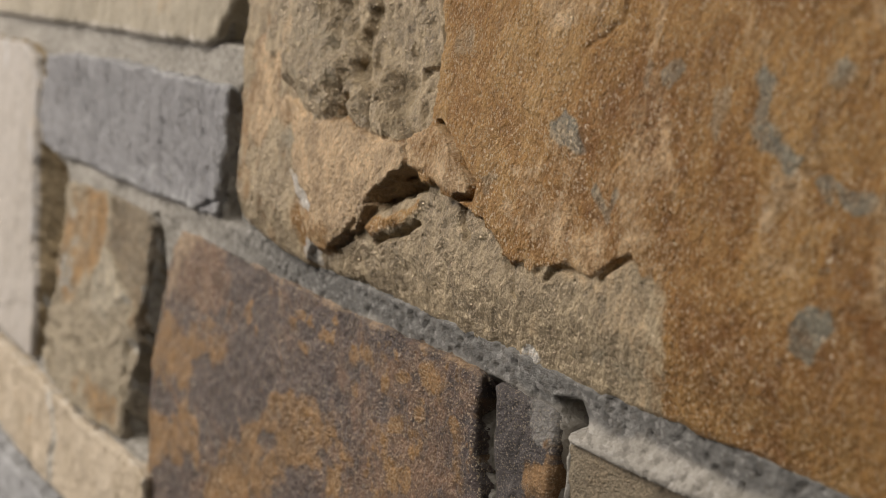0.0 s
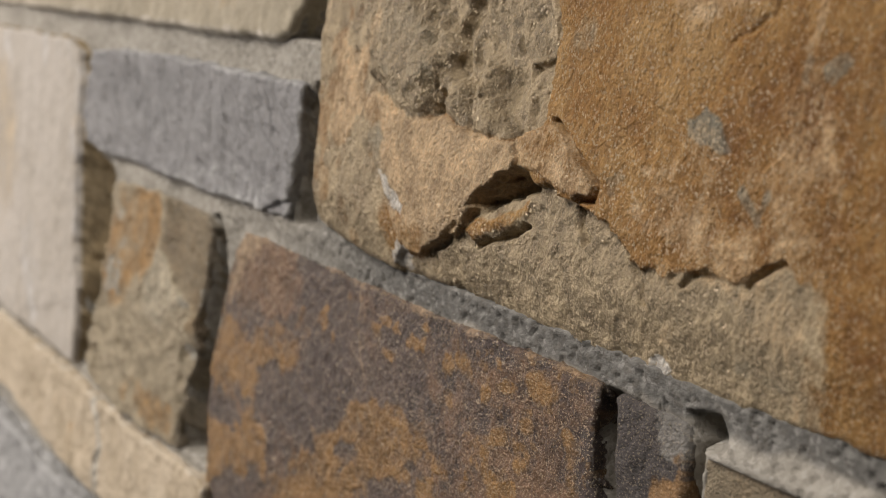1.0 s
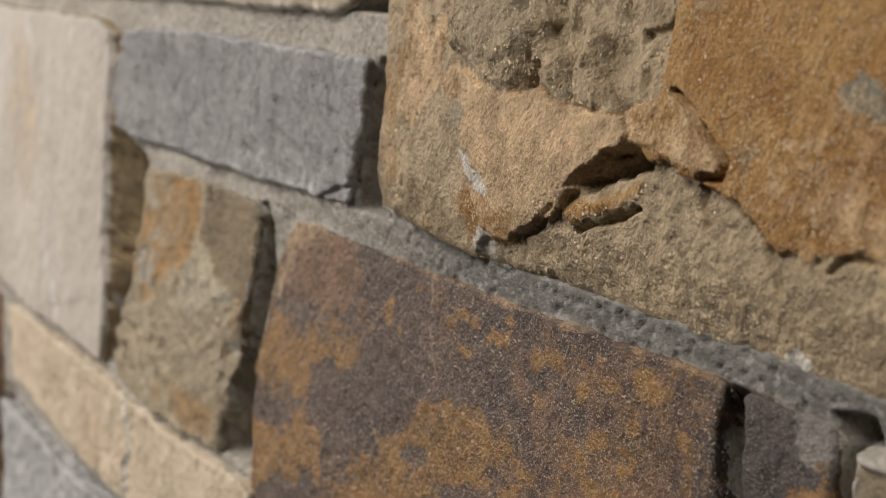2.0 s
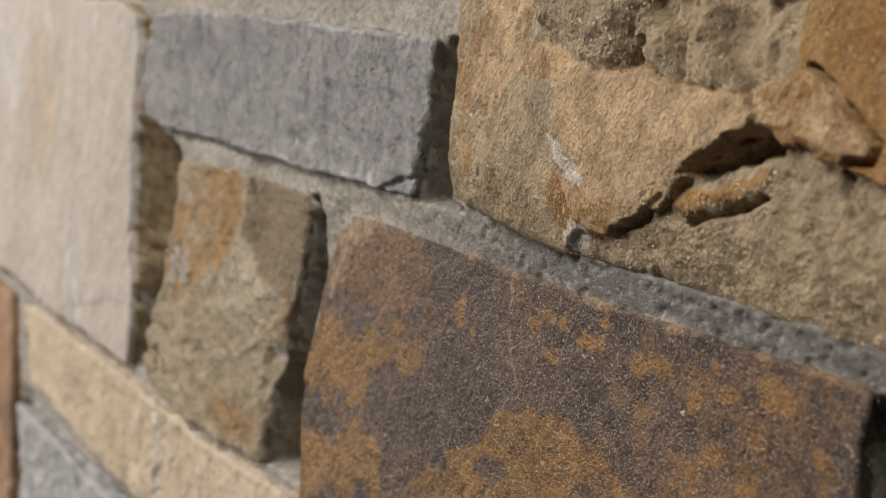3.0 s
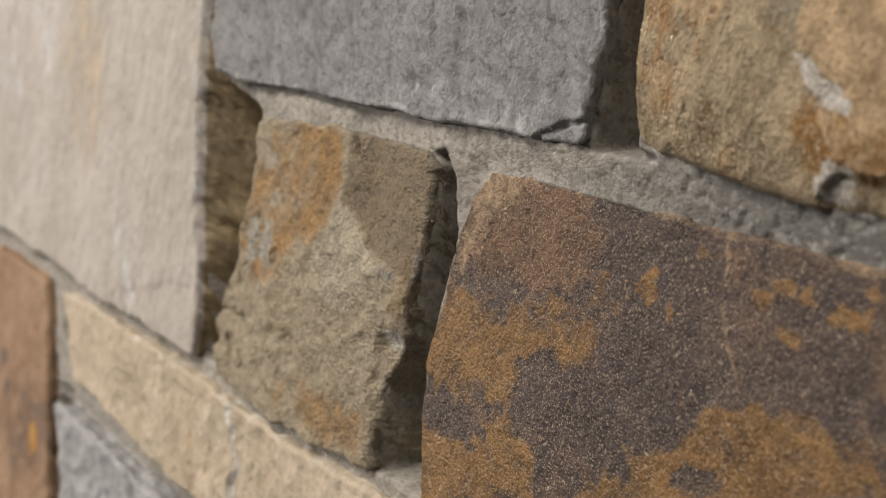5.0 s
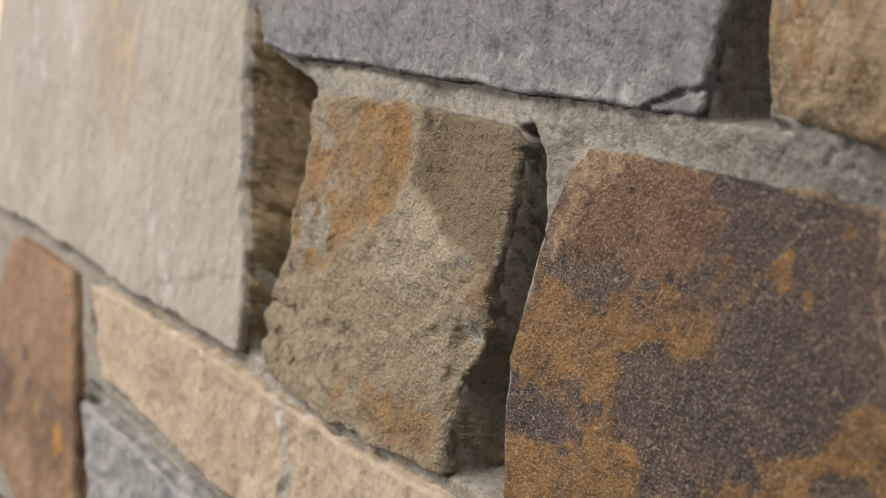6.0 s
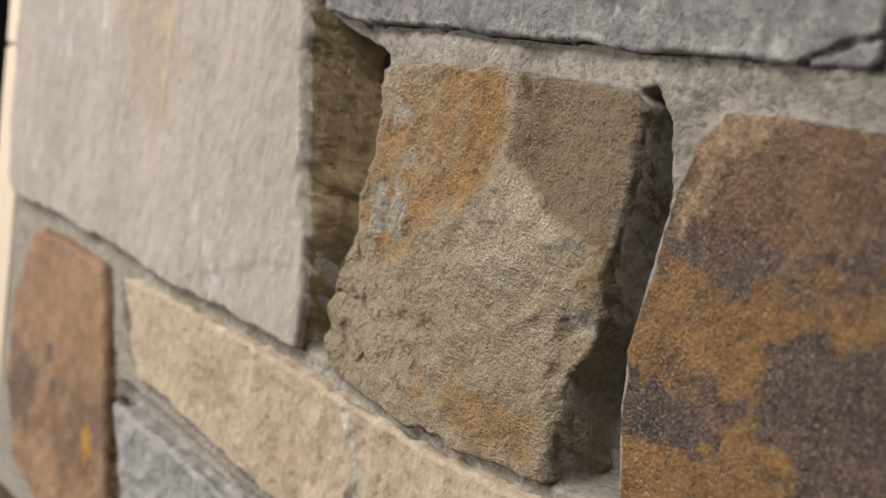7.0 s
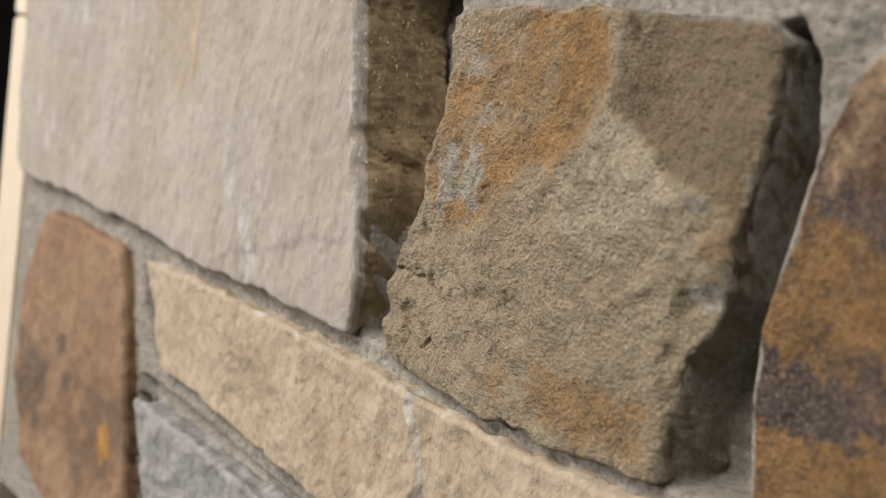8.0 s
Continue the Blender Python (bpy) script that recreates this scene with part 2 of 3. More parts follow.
def stone(outline, face, material, label, seed, grid=0.9, warp=1.2, rough_edge=7, round_edge=3.0, thick=30, draft=None, stains=None, side=0.0, ragged=2.0):
    """A split stone: a rough face that rises face() mm over the wall's plane, within a ragged outline, and broken sides."""
    p = np.array(outline, float)
    xs = np.arange(p[:, 0].min() - 6, p[:, 0].max() + 6, grid)
    zs = np.arange(p[:, 1].min() - 6, p[:, 1].max() + 6, grid)
    x, z = np.meshgrid(xs, zs)
    d = inside(x + warp * fbm(x, z, rough_edge * 2.5, 5, seed, 0.6), z + warp * fbm(x, z, rough_edge * 2.5, 5, seed + 50, 0.6), p)
    ok = d > 0
    keep = ok[:-1, :-1] & ok[1:, :-1] & ok[:-1, 1:] & ok[1:, 1:]
    used, quads = sheet(keep, len(xs))
    gz, gx = np.gradient(d, grid)
    size = np.maximum(np.hypot(gx, gz), 0.3)
    gx, gz = gx / size, gz / size
    sz, sx = np.gradient(inside(x, z, p), grid)
    y = face(x, z, d)
    rim_y = y - 0.8 * round_edge
    soft = np.clip(1 - d / round_edge, 0, 1)
    y = y - round_edge * 0.8 * (1 - np.sqrt(np.maximum(1 - soft * soft, 0)))
    masks = {k: np.clip(v, 0, 1) for k, v in (stains(x, z, d) if stains else {}).items()}
    x, z, y, d, gx, gz, sx, sz, rim_y = (v.ravel()[used] for v in (x, z, y, d, gx, gz, sx, sz, rim_y))
    masks = {k: np.broadcast_to(v, (len(zs), len(xs))).ravel()[used] for k, v in masks.items()}
    n = len(used)
    a, b = quads.ravel(), np.roll(quads, -1, 1).ravel()
    rim = ~np.isin(b.astype(np.int64) * n + a, a.astype(np.int64) * n + b)
    a, b = a[rim], b[rim]
    ring = np.unique(np.r_[a, b])
    x[ring] -= np.clip(d[ring], 0, 2 * grid) * gx[ring]
    z[ring] -= np.clip(d[ring], 0, 2 * grid) * gz[ring]
    after, before = np.arange(n), np.arange(n)
    after[a], before[b] = b, a
    y[ring] = rim_y[ring]
    for _ in range(5):
        for v in (x, z, y):
            v[ring] = 0.5 * v[ring] + 0.25 * (v[after[ring]] + v[before[ring]])
    calm_x, calm_z, calm_y = x.copy(), z.copy(), y.copy()
    for _ in range(60):
        for v in (calm_x, calm_z, calm_y):
            v[ring] = 0.5 * v[ring] + 0.25 * (v[after[ring]] + v[before[ring]])
    place = np.zeros(n, int)
    place[ring] = np.arange(len(ring))
    rows, faces, top = [np.stack([x, -y, z], 1)], [quads], lambda v: v
    levels = np.r_[0.8, np.arange(2, thick + 0.1, 1.6)]
    for k, deep in enumerate(levels):
        out = draft(z[ring]) * (deep / thick) ** 0.8 * step(0.4, 0.8, -sx[ring]) if draft else 0.0
        out = out + ragged * fbm(x[ring] + z[ring] + deep * 0.7, z[ring] - x[ring] + deep * 1.1, 11, 4, seed + 5, 0.6) * min(1, deep / 5)
        out = out + 0.22 * ragged * ridged(x[ring] + z[ring], z[ring] - x[ring] + deep * 1.6, 5, 3, seed + 6) * min(1, deep / 4)
        own = max(0.0, 1 - deep / 5)
        side_x, side_z = own * x[ring] + (1 - own) * calm_x[ring], own * z[ring] + (1 - own) * calm_z[ring]
        side_y = own * y[ring] + (1 - own) * calm_y[ring]
        rows.append(np.stack([side_x - sx[ring] * out, deep - side_y, side_z - sz[ring] * out], 1))
        low = lambda v, k=k: n + k * len(ring) + place[v]
        faces.append(np.stack([b, a, low(a), low(b)], 1) if k == 0 else np.stack([up(b), up(a), low(a), low(b)], 1))
        up = low
    if side and "stain" not in masks:
        masks["stain"] = np.zeros(n)
    masks = {k: np.concatenate([v] + [np.maximum(v[ring], side * (deep > 2)) if k == "stain" else v[ring] * (1 - (side > 0) * (deep > 2)) for deep in levels]) for k, v in masks.items()}
    return mesh_object("stone", np.concatenate(rows) / 1000, np.concatenate(faces), material, wall, label, masks)


def splits(x, z, seed, big=2.0, mid=1.0, fine=0.35, size=60, stretch=1.0, lean=0.0):
    """The relief of a split face: broad swells, chips and grit."""
    return (big * fbm(x, z, size, 3, seed, 0.5, stretch, lean) + mid * ridged(x, z, 16, 4, seed + 3, gain=0.55, stretch=stretch, lean=lean)
            + fine * fbm(x, z, 4, 3, seed + 8, 0.6, stretch, lean))


def pitted(x, z, seed, amount=0.3, size=2.6):
    """Fine pits and upright ripples of weathered sandstone."""
    return amount * (0.8 * fbm(x, z, size, 2, seed, 0.6, 1.5) + 0.7 * fbm(x, z, size * 2.2, 2, seed + 4, 0.6, 3.0)
                     - 0.9 * step(0.35, 0.8, fbm(x, z, size * 0.9, 2, seed + 7)))


# ---------------------------------------------------------------- the stones, in mm along the wall and up
CREAM_LINE = [(-547, 60), (-268, 61), (-247, 57), (-243, 40), (-243, 10), (-240, -12), (-236, -36), (-229, -68), (-221, -88),
              (-219, -108), (-220, -127), (-311, -126), (-392, -122), (-535, -117), (-546, -108), (-552, -30)]
GREY_LINE = [(-230, 58), (-175, 61), (5, 61), (5, 45), (3, 2), (-20, 1), (-67, 1), (-131, 2), (-209, 2), (-228, 5), (-234, 29)]
TAN_LINE = [(-190, -14), (-178, -11), (-116, -8), (-72, -9), (-66, -14), (-65, -36), (-68, -55), (-68, -78), (-80, -97),
            (-81, -114), (-81, -132), (-137, -133), (-193, -131), (-202, -126), (-203, -104), (-194, -74), (-190, -45)]
UMBER_LINE = [(-49, -21), (-42, -12), (-20, -11), (60, -13), (192, -14), (191, -27), (195, -45), (202, -60), (206, -110), (196, -188),
              (-50, -190), (-54, -132), (-60, -100), (-61, -84), (-57, -58), (-54, -34)]
BIG_LINE = [(14, 160), (11, 98), (12, 82), (15, 63), (17, 40), (18, 28), (22, 4), (60, -1), (90, -3), (152, -4), (205, -4), (238, -6),
            (270, -4), (330, -5), (430, -3), (436, 80), (428, 165), (220, 172)]
RUSSET_LINE = [(-500, -131), (-456, -130), (-406, -134), (-398, -153), (-386, -196), (-372, -250), (-368, -300), (-440, -300),
               (-470, -285), (-503, -272), (-521, -225), (-520, -176)]
BUFF_LINE = [(-380, -134), (-309, -132), (-212, -135), (-143, -139), (-60, -137), (-46, -140), (-45, -168), (-48, -188),
             (-150, -191), (-244, -188), (-297, -182), (-358, -178), (-368, -157)]
BLUE_LINE = [(-378, -197), (-320, -200), (-261, -203), (-60, -204), (-58, -250), (-64, -300), (-200, -304), (-352, -302), (-360, -242)]
TOP_LINE = [(-548, 80), (-434, 76), (-225, 77), (-136, 76), (-26, 76), (-13, 80), (0, 98), (6, 150), (-10, 166), (-300, 170), (-545, 164)]
INK_LINE = [(197, -16), (207, -15), (226, -15), (229, -20), (230, -41), (234, -100), (214, -112), (205, -54)]
BROWN_LINE = [(234, -20), (256, -20), (290, -19), (430, -18), (434, -70), (424, -130), (300, -128), (240, -120), (236, -60)]

def cream_stains(x, z, d):
    cloud = fbm(x, z, 70, 4, 14, 0.6, 2.4, 0.5)
    pale = step(0.25, 0.7, fbm(x, z, 26, 4, 15, 0.65, 2.6, 0.4))
    return dict(stain=0.12 * blot(x, z, -330, -20, 60, 90, 0.8, 30, 0.6) + 0.1 * step(6, 0, d), second=0.45 * blot(x, z, -490, -20, 60, 80, 0.8, 40, 0.7),
                third=0.5 * pale, fourth=0.55 * step(0.0, 0.8, cloud))


stone(CREAM_LINE, lambda x, z, d: 3 + splits(x, z, 11, 1.8, 0.45, 0.15, 90, 2.2) + pitted(x, z, 13, 0.16, 4) + 0.4 * step(-2, 2, z + 105 - 0.3 * (x + 271) + 0.0022 * (x + 271) ** 2 + 3 * fbm(x, z, 25, 3, 12)),
      CREAM, "pale cream sandstone block with a smooth split face", 11, grid=0.8, warp=2.2, rough_edge=10, round_edge=1.6, draft=lambda z: 1 + 13 * step(-110, -60, z), side=1.0, ragged=2.4,
      stains=cream_stains)
stone(GREY_LINE, lambda x, z, d: 1 - 0.012 * (x + 110) + splits(x, z, 21, 1.3, 0.6, 0.4, 50, 1.8, 0.5) + 1.6 * fbm(x, z, 6.5, 4, 22, 0.6, 2.0, 0.7) - 1.6 * crack(x, z, [(6, 10), (-6, 7), (-22, 0)], 1.2) - 1.5 * step(-0.6, 0.6, inside(x, z, [(10, 11), (-6, 7), (-24, -4), (10, -4)])), SLATE,
      "blue-grey sandstone block with a pitched rough face", 21, grid=0.65, warp=1.0, round_edge=1.6,
      stains=lambda x, z, d: dict(stain=0.75 * step(4, 0, d) + 0.4 * blot(x, z, -60, 8, 60, 8), second=0.5 * blot(x, z, -150, 40, 50, 20, 0.8, 20, 0.6)))


def tan_parts(x, z):
    """Signed distances to the chipped facets of the tan stone."""
    wx, wz = x + 1.1 * fbm(x, z, 9, 4, 33, 0.6), z + 1.1 * fbm(x, z, 9, 4, 34, 0.6)
    lines = dict(
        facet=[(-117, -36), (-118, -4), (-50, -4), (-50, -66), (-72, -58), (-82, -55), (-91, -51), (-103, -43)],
        notch_shade=[(-117, -36), (-112, -25), (-106, -20), (-99, -25), (-95, -36), (-103, -43)],
        shell=[(-117, -36), (-100, -44), (-90, -52), (-82, -55), (-86, -62), (-99, -65), (-105, -78), (-126, -72), (-131, -56), (-122, -47)],
        scoop=[(-198, -8), (-122, -6), (-118, -30), (-120, -43), (-132, -54), (-147, -59), (-160, -76), (-178, -88), (-208, -90)],
        foot=[(-60, -66), (-70, -72), (-84, -80), (-88, -98), (-82, -116), (-84, -140), (-60, -140)],
        flank=[(-60, -62), (-84, -62), (-100, -68), (-104, -90), (-92, -140), (-60, -140)])
    return {k: inside(wx, wz, v) for k, v in lines.items()}


def tan_face(x, z, d):
    p = tan_parts(x, z)
    y = splits(x, z, 31, 1.1, 0.75, 0.3, 40, 1.2) + 0.25 * ridged(x, z, 7, 3, 35, gain=0.6)
    facet, scoop = p["facet"], p["scoop"]
    y = y - np.minimum(0.27 * np.clip(x + 117, 0, 14), 0.6 * np.clip(facet + 0.4, 0, 20)) * (1 - 0.4 * step(-92, -70, x))
    y = y + 1.2 * step(-9, 1, p["shell"]) + 0.05 * np.clip(x + 132, 0, 50) * np.clip(0.1 + p["shell"] / 9, 0, 1) - 1.6 * step(-2, 5, scoop) * (0.6 + 0.4 * step(-60, -30, z))
    y = y - np.clip(0.5 * p["foot"], 0, 2.2) - np.clip(0.07 * p["flank"], 0, 1.5)
    low = step(-72, -100, z) * step(-0.5, 0.5, fbm(x, z, 26, 2, 37))
    ripple = 0.9 * np.sin((0.55 * x + z + 6 * fbm(x, z, 22, 3, 36)) / 2.3) * low * step(-95, -125, x)
    tear = step(-168, -186, x + 4 * fbm(x, z, 12, 3, 39)) * step(-16, -30, z)
    y = y - 1.3 * tear + 0.9 * tear * ridged(x, z, 8, 4, 40, gain=0.6, stretch=2.4)
    y = y + 1.0 * (blot(x, z, -180, -62, 5, 13, 0.4) + blot(x, z, -168, -63, 7, 8, 0.3))
    return (y + 1.4 + ripple + pitted(x, z, 38, 0.22) * (1 - 0.5 * step(-2, 4, p["shell"])) - 1.6 * crack(x, z, [(-190, -118), (-182, -122), (-177, -117)], 1.3)
            - 1.4 * crack(x, z, [(-116, -9), (-111, -16)], 1.6) - 1.2 * crack(x, z, [(-197, -98), (-190, -100), (-187, -98)], 1.1))


def tan_stains_shade(x, z, d):
    p = tan_parts(x, z)
    rusty = patch(x, z, [(-176, -13), (-122, -11), (-118, -29), (-120, -42), (-131, -53), (-146, -58), (-158, -76), (-180, -82), (-190, -66), (-185, -40)], 4, 14, 6, 41)
    rusty = rusty * (0.85 + 0.45 * fbm(x, z, 14, 4, 44, 0.65, 1.8))
    rusty = np.maximum(rusty, 0.75 * blot(x, z, -108, -121, 26, 8, 0.7, 10, 0.6))
    rusty = np.maximum(rusty, 0.55 * blot(x, z, -72, -56, 6, 14, 0.7, 8, 0.6))
    # Facet's brown deepened by its turned-away shade; the notch is shade alone, in colour
    dark = 0.68 * step(-0.5, 3, p["facet"]) + 0.15 * step(-0.5, 2, p["notch_shade"]) + 0.5 * blot(x, z, -70, -74, 7, 8, 0.7, 8, 0.6)
    pale = np.maximum(blot(x, z, -180, -62, 4, 13, 0.6, 6), blot(x, z, -168, -63, 6, 8, 0.5, 6))
    pale = 0.75 * np.maximum(np.maximum(pale, 0.8 * blot(x, z, -175, -29, 5, 5, 0.7, 6)), 0.7 * blot(x, z, -166, -43, 3, 3, 0.7, 6))
    chips = blot(x, z, -82, -56, 5, 2.5, 0.6, 5) + blot(x, z, -67, -53, 2.5, 6, 0.6, 5) + blot(x, z, -75, -79, 8, 3, 0.6, 5)
    # fourth: the shell's paler stone, with its catch of light put into the colour
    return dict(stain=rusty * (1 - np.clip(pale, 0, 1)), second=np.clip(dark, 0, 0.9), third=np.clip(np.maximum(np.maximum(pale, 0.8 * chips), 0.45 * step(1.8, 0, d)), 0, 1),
                fourth=0.95 * step(-1, 1.5, p["shell"]))


stone(TAN_LINE, tan_face, TAN, "tan sandstone block with orange iron stains and chipped facets", 31, grid=0.5, warp=1.9, round_edge=1.6, draft=lambda z: 2 + 0 * z, stains=tan_stains_shade)


FRECKLES = [(33, -35, 4, 5), (42, -39, 2, 3), (49, -21, 3, 3), (72, -29, 3, 5), (78, -24, 3, 2), (84, -24, 2, 4), (94, -27, 6, 3), (101, -26, 2, 3),
            (101, -20, 4, 2), (117, -30, 4, 4), (80, -36, 5, 2), (128, -27, 4, 3), (140, -33, 3, 5), (150, -28, 5, 3), (163, -37, 4, 4)]


def umber_stains(x, z, d):
    left = patch(x, z, [(-60, -52), (-30, -57), (-3, -50), (18, -40), (17, -52), (7, -66), (-2, -61), (-10, -68), (-19, -82), (-37, -88), (-60, -94)], 7, 10, 7, 51)
    foot = patch(x, z, [(-60, -104), (-34, -104), (-28, -92), (-15, -84), (-1, -96), (-6, -112), (-40, -130), (-62, -140)], 8, 11, 6, 59)
    spot_ = patch(x, z, [(20, -110), (32, -85), (53, -74), (55, -64), (71, -59), (92, -54), (106, -53), (116, -58), (110, -68), (80, -92), (40, -128), (0, -140)], 8, 12, 6, 52)
    edge = patch(x, z, [(112, -16), (192, -16), (196, -60), (200, -140), (90, -150), (112, -75), (140, -42)], 9, 18, 8, 53)
    dark = blot(x, z, -38, -97, 12, 6, 0.9, 9) + blot(x, z, -8, -74, 7, 10, 0.9, 9) + 0.7 * blot(x, z, 62, -84, 9, 7, 0.9, 9)
    freckle = 0.8 * step(0.6, 0.75, fbm(x, z, 5.5, 3, 54)) * step(-66, -44, z) * step(90, 130, x)
    for fx, fz, w, h in FRECKLES:
        freckle = np.maximum(freckle, blot(x, z, fx, fz, w, h, 0.6, 4, 0.35, 56))
    cloud = 0.9 + 0.4 * fbm(x, z, 8, 5, 57, 0.7)
    orange = np.maximum(np.maximum(np.maximum(left, foot), spot_) * cloud * (1 - np.clip(dark, 0, 1)), 0.85 * edge * step(-0.5, 0.5, fbm(x, z, 12, 4, 55, 0.65)))
    orange = np.maximum(orange, 0.75 * freckle)
    red = patch(x, z, [(-50, -18), (-31, -12), (-4, -10), (9, -22), (14, -36), (0, -46), (-17, -50), (-43, -46), (-60, -40)], 7, 14, 9, 58)
    brown = np.maximum(np.maximum(0.8 * edge, 0.85 * red), 0.35 + 0.4 * fbm(x, z, 40, 4, 60, 0.6) - 0.5 * blot(x, z, 40, -45, 60, 30, 0.6, 30, 0.6))
    corner = patch(x, z, [(-56, -52), (-50, -22), (-42, -8), (-6, -8), (-24, -15), (-38, -24), (-46, -46)], 3, 9, 4, 50)
    rim = 0.7 * step(3.4, 1.0, d + 1.4 * fbm(x, z, 9, 3, 48)) * step(-22, -15, z)
    streak = 0.5 * crack(x, z, [(57, -18), (61, -40), (68, -54)], 1.6)
    return dict(stain=orange, second=np.clip(brown, 0, 1) * np.clip(1 - 1.4 * orange, 0, 1) * (1 - 0.8 * np.clip(dark, 0, 1)),
                third=np.maximum(np.maximum(0.75 * corner, 0.7 * rim), streak))


stone(UMBER_LINE, lambda x, z, d: -5 + splits(x, z, 51, 1.2, 0.5, 0.3, 70, 1.3) + pitted(x, z, 56, 0.2, 1.8) + 0.3 * umber_stains(x, z, d)["stain"], UMBER,
      "dark umber slate block with patchy orange rust stains", 51, grid=0.6, warp=1.2, round_edge=1.6, stains=umber_stains)


def big_parts(x, z):
    """Signed distances to the broken pieces of the great stone's face."""
    wx = x + 2.4 * fbm(x, z, 11, 5, 61, 0.66)
    wz = z + 2.4 * fbm(x, z, 11, 5, 62, 0.66)
    lines = dict(
        hollow=[(50, 190), (54, 100), (58, 82), (68, 66), (79, 58), (91, 53), (99, 56), (107, 59), (122, 54), (144, 55), (159, 62), (159, 76), (157, 96), (154, 190)],
        lobe=[(42, 130), (48, 84), (60, 66), (79, 58), (91, 52), (98, 54), (101, 62), (105, 72), (107, 82), (97, 92), (90, 130)],
        drip=[(104, 78), (101, 62), (104, 57), (112, 55), (121, 53), (121, 60), (116, 72)],
        drop=[(120, 80), (121, 58), (124, 53), (134, 52), (144, 54), (142, 60), (134, 66), (128, 80)],
        flake=[(67, 62), (82, 59), (92, 54), (105, 58), (128, 54), (147, 55), (149, 46), (145, 39), (135, 32), (127, 24), (114, 13), (103, 8), (89, 8), (84, 20),
               (77, 32), (78, 46)],
        pocket=[(127, 29), (134, 36), (143, 44), (151, 46), (159, 42), (158, 38), (146, 35), (134, 28)],
        ledge=[(125, 21), (136, 27), (146, 31), (155, 35), (154, 30), (144, 27), (131, 19)],
        flap=[(148, 55), (152, 59), (163, 63), (173, 58), (178, 54), (182, 50), (186, 46), (185, 42), (177, 42), (168, 43), (159, 47), (149, 46)],
        low=[(84, -16), (87, 5), (104, 8), (114, 13), (124, 21), (130, 29), (143, 38), (152, 45), (162, 43), (175, 40), (184, 40), (195, 33), (201, 27), (215, 26), (229, 30),
             (242, 30), (252, 38), (266, 34), (272, 20), (266, -16)])
    return {k: inside(wx, wz, v) for k, v in lines.items()}


SLIT = [(133, 17), (143, 22), (155, 27)]
FLAP_SEAM = [(163, 63), (170, 60), (174, 56), (178, 53), (182, 50), (186, 46), (185, 42), (178, 41)]
HOOKS = ([(221, 24), (224, 28), (231, 29)], [(243, 28), (247, 34), (253, 38)])
FLAKE_CRACK = [(147, 54), (150, 49), (148, 45), (142, 42)]


